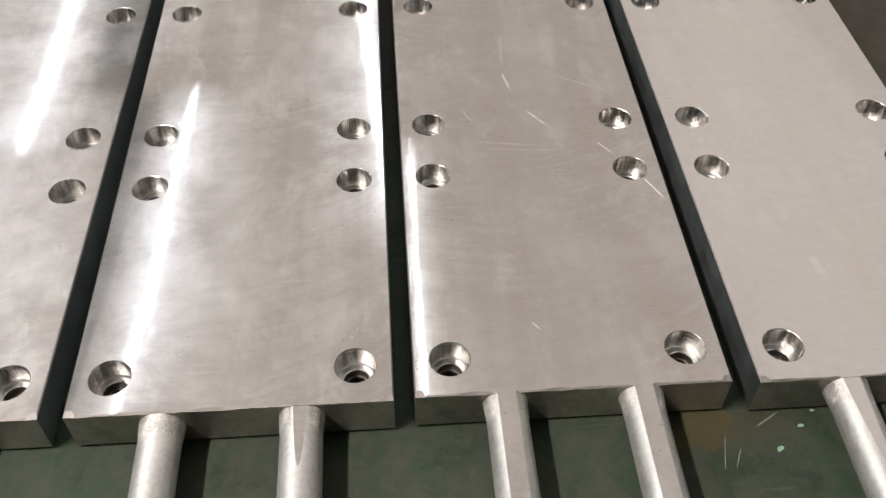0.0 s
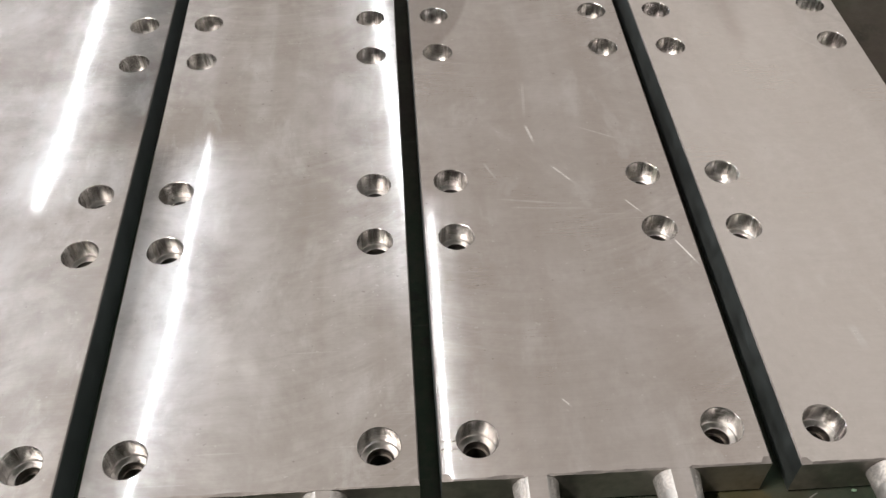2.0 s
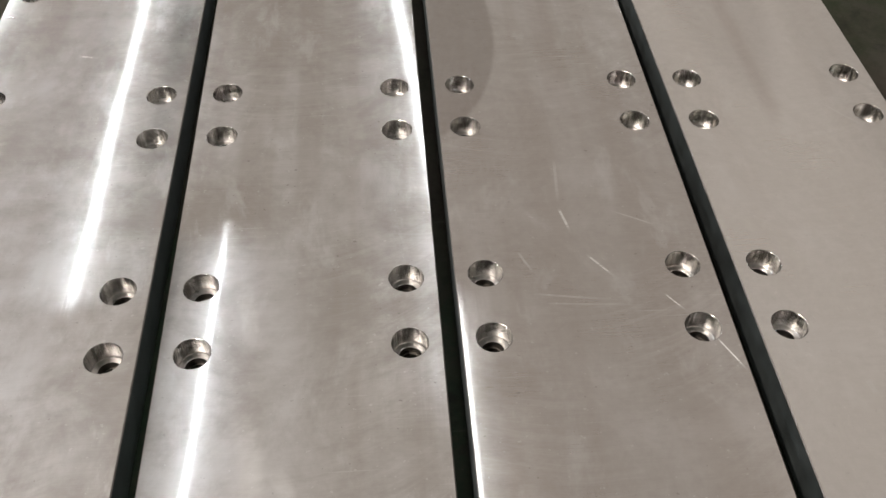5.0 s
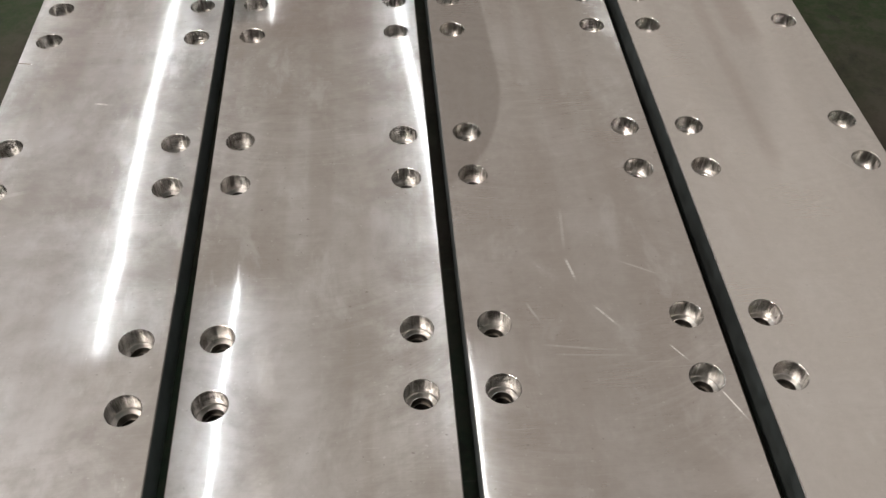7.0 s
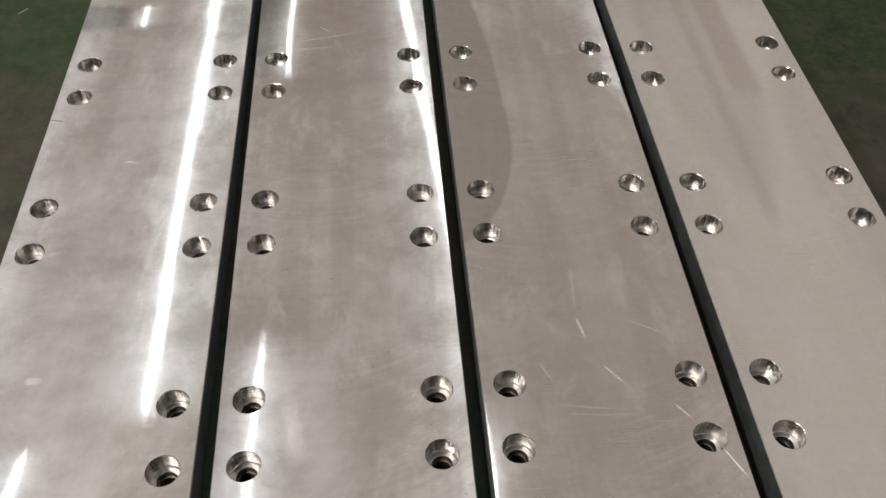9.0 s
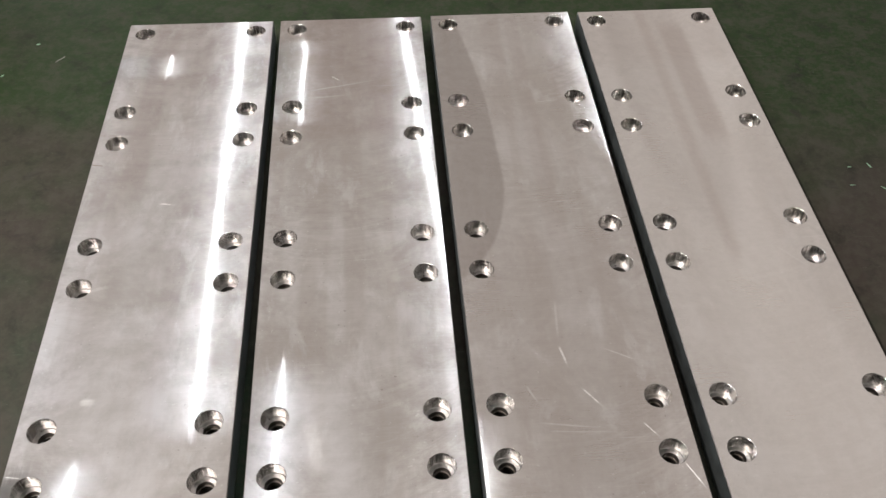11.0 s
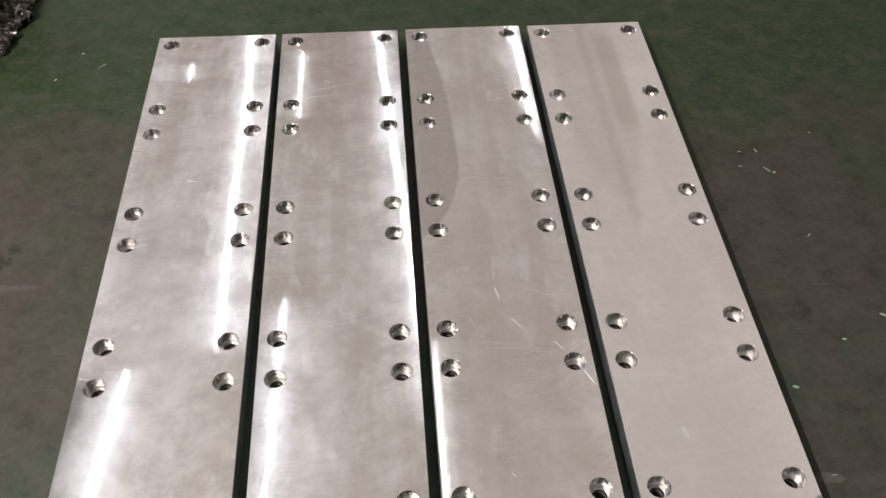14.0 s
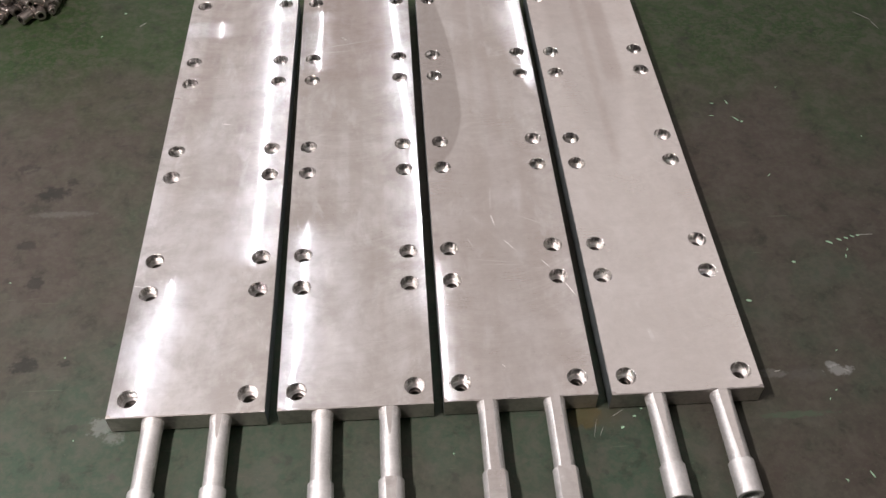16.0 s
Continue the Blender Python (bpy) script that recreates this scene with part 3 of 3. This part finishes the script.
def pipe(parent, x, drop, tilt, seed, top, milled):
    """Pipe stub with a weld at the plate and a thicker sleeve at its end, milled level with the plate where it stands proud."""
    limit = TOP - 0.0001
    m = pose(x, FRONT, TOP - drop, tilt, 0, 0)
    bm = bmesh.new()
    lathe(bm, [(PIPE_R, 0.0)] + [(PIPE_R, 0.004 + 0.006 * i) for i in range(21)] + [(PIPE_R, 0.128), (0.0135, 0.128), (0.0135, 0.002)], 72)
    flattened(bm, m, limit)
    ob = part("pipe", bm, [PIPE, top], parent, smooth=25)
    bm = bmesh.new()
    lathe(bm, [(0.0150, 0.1281), (SLEEVE_R - 0.0008, 0.1281), (SLEEVE_R, 0.129)] + [(SLEEVE_R, 0.129 + 0.006 * i) for i in range(1, 10)]
                  + [(SLEEVE_R, 0.1865), (SLEEVE_R - 0.001, 0.1875), (0.0150, 0.1875), (0.0142, 0.1865), (0.0142, 0.1290)], 72)
    flattened(bm, m, limit if milled else 1.0)
    part("sleeve", bm, [SLEEVE, top], ob, "thicker dull steel sleeve", smooth=25)
    bm = bmesh.new()
    rng = random.Random(seed)
    prof = [(PIPE_R - 0.0005, 0.0002), (PIPE_R + 0.0013, 0.0003), (PIPE_R + 0.0011, 0.003), (PIPE_R + 0.0008, 0.008), (PIPE_R + 0.0005, 0.013), (PIPE_R + 0.0002, 0.017), (PIPE_R - 0.0006, 0.019)]
    lathe(bm, prof, 72)
    for v in bm.verts:
        k = 1 + 0.03 * noise.noise((v.co.x * 160, v.co.y * 90 + seed, v.co.z * 160))
        v.co.x, v.co.z = v.co.x * k, v.co.z * k
        if v.co.y < -0.003:
            v.co.y += 0.005 * noise.noise((v.co.x * 110, seed * 2.0, v.co.z * 110))
    flattened(bm, m, limit - 0.0006)
    part("weld_bead", bm, [WELD, WELD], ob, "ground weld bead", smooth=50)
    return ob


PLATES = [
    (-0.2813, 0.0008, -0.306, ((-0.0565, 0.0190, 0.0), (0.0560, 0.0165, 1.0)), "ground steel plate with counterbored holes, cloudy and brightly streaked"),
    (0.0, 0.0, 0.0, ((-0.0565, 0.0190, 0.0), (0.0560, 0.0163, 1.05)), "ground steel plate with counterbored holes and one scuffed end"),
    (0.2788, 0.0015, -0.046, ((-0.0565, 0.0156, 0.0), (0.0565, 0.0156, 0.0)), "ground steel plate with counterbored holes and a duller rounded patch"),
    (0.5630, -0.0010, 0.184, ((-0.0545, 0.0157, 1.05), (0.0580, 0.0154, 0.7)), "ground steel plate with counterbored holes and an even face"),
]
for i, (px, py, turn, stubs, words) in enumerate(PLATES):
    plate = new("steel_plate")
    plate.matrix_world = pose(px, py, 0, 0, 0, turn)
    tagged(plate, words, "steel plate", "steel plates in a row")
    plate_body(STEEL[i], plate, 10 + i, stubs)
    for k, (x, drop, tilt) in enumerate(stubs):
        pipe(plate, x, drop, tilt, 20 + 2 * i + k, STEEL[i], (i, k) in ((1, 1), (2, 0), (2, 1)))


# ---- heap of small fittings behind the plates ----
def fittings_heap():
    rng = random.Random(5)
    bm = bmesh.new()
    for i in range(620):
        ang, rad = rng.uniform(0, 2 * math.pi), math.sqrt(rng.uniform(0.45, 1.0))
        rise = 0.38 * (1 - rad ** 7) ** 0.5 * rng.random() if i % 3 else 0.0
        rad *= 1.0 - 0.25 * rise / 0.38
        if i % 4 == 1:
            rad = 0.78 * math.sqrt(rng.random())
            rise = 0.30 + 0.09 * (1 - rad) + 0.02 * rng.random()
        turn = (ang + 1.02 + math.pi) % (2 * math.pi) - math.pi
        reach = 0.168 * (1 + 0.36 * math.exp(-(turn / 0.42) ** 2)) * rad
        cx, cy = -0.930 + reach * math.cos(ang), 1.368 + reach * math.sin(ang)
        r, n = rng.uniform(0.010, 0.0145), 12
        long = rng.uniform(0.055, 0.08)
        one = bmesh.new()
        lathe(one, [(r * 0.55, 0), (r * 0.9, 0), (r, 0.001), (r, long * 0.55), (r * 1.35, long * 0.56), (r * 1.35, long * 0.68), (r * 0.8, long * 0.69),
                    (r * 0.8, long - 0.001), (r * 0.7, long), (r * 0.45, long), (r * 0.45, 0.004)], n)
        one.transform(pose(cx, cy, max(rise, r * 1.36), rng.uniform(-35, 35) if i % 3 else 0, 0, rng.uniform(0, 360)) @ pose(0, long / 2, 0))
        me = bpy.data.meshes.new("tmp")
        one.to_mesh(me)
        one.free()
        bm.from_mesh(me)
        bpy.data.meshes.remove(me)
    for v in bm.verts:
        v.co.z = max(v.co.z, 0.0005) + GROUND
    tagged(mesh_object("heap_of_fittings", bm, FITTING, smooth=35), "heap of small turned steel hose fittings on the floor", "metal fittings", kind="stuff")


fittings_heap()


# ---- paint chips and scuffs on the floor ----
def chip(name, x, y, long, wide, turn, material, label, category, group, seed, thick=0.0006):
    rng = random.Random(seed)
    bm = bmesh.new()
    n = 7 if thick > 0.0004 else 13
    lo, hi = [], []
    for i in range(n):
        a = 2 * math.pi * i / n
        k = rng.uniform(0.55, 1.1)
        u, w = long / 2 * math.cos(a) * k, wide / 2 * math.sin(a) * k
        lo.append(bm.verts.new((u, w, 0)))
        hi.append(bm.verts.new((u * 0.93, w * 0.93, thick)))
    bm.faces.new(hi)
    bm.faces.new(list(reversed(lo)))
    for i in range(n):
        j = (i + 1) % n
        bm.faces.new((lo[i], lo[j], hi[j], hi[i]))
    ob = mesh_object(name, bm, material)
    ob.matrix_world = pose(x, y, GROUND + 0.0002, 0, 0, turn)
    return tagged(ob, label, category, group)


CHIPS = [(0.946, 0.319, 0.018, 0.007, -30), (0.968, 0.325, 0.014, 0.006, -28), (0.983, 0.329, 0.012, 0.006, -25), (0.996, 0.333, 0.01, 0.005, -20),
         (1.008, 0.335, 0.009, 0.005, -15), (0.975, 0.299, 0.008, 0.004, 60), (0.966, 0.282, 0.01, 0.004, 70), (0.858, 0.272, 0.011, 0.007, -10),
         (0.742, 0.182, 0.016, 0.009, -20), (0.881, 0.516, 0.016, 0.003, 40), (0.818, 0.757, 0.009, 0.004, 0), (0.807, 0.714, 0.012, 0.003, -5),
         (0.871, 0.691, 0.008, 0.007, 0), (0.853, 0.759, 0.018, 0.004, -75), (0.859, 0.701, 0.026, 0.004, -50), (-0.634, 1.091, 0.009, 0.005, 50),
         (-0.591, 1.187, 0.009, 0.006, 10), (0.45, -0.074, 0.011, 0.008, 40), (0.474, -0.053, 0.007, 0.006, 10), (0.489, -0.039, 0.005, 0.004, 0),
         (0.84, -0.022, 0.005, 0.003, 20), (0.823, -0.039, 0.006, 0.003, 60), (0.844, -0.185, 0.016, 0.004, -70), (0.799, -0.192, 0.008, 0.005, -50),
         (0.869, 0.061, 0.005, 0.003, 10), (-0.664, 0.305, 0.004, 0.003, 10), (-0.523, 0.124, 0.005, 0.003, 40), (-0.475, -0.046, 0.004, 0.002, 10),
         (1.125, 0.627, 0.006, 0.004, 30), (0.984, 0.807, 0.005, 0.003, 10), (1.055, 0.124, 0.006, 0.003, 80), (0.16, -0.107, 0.004, 0.003, 20)]
for i, (x, y, a, b, turn) in enumerate(CHIPS):
    chip("paint_chip", x, y, a, b * 0.8, turn, FLECK, "small pale green paint chip on the floor", "paint chip", "paint chips on the floor", 100 + i)
SCUFFS = [(-0.539, 1.137, 0.035, 0.004, 50), (0.748, 0.023, 0.016, 0.003, 12), (0.872, 0.018, 0.012, 0.003, -25), (0.448, -0.045, 0.03, 0.0018, 30),
          (0.403, -0.074, 0.042, 0.0012, 75), (0.413, -0.08, 0.022, 0.0012, 65), (1.025, 0.336, 0.05, 0.002, 0), (1.294, 1.079, 0.06, 0.003, -48),
          (1.312, 1.039, 0.04, 0.003, -75)]
for i, (x, y, a, b, turn) in enumerate(SCUFFS):
    chip("scuff_mark", x, y, a, b, turn, SCUFF, "pale chalky scuff rubbed into the floor paint", "scuff mark", "scuffs on the floor", 200 + i, 0.0003)
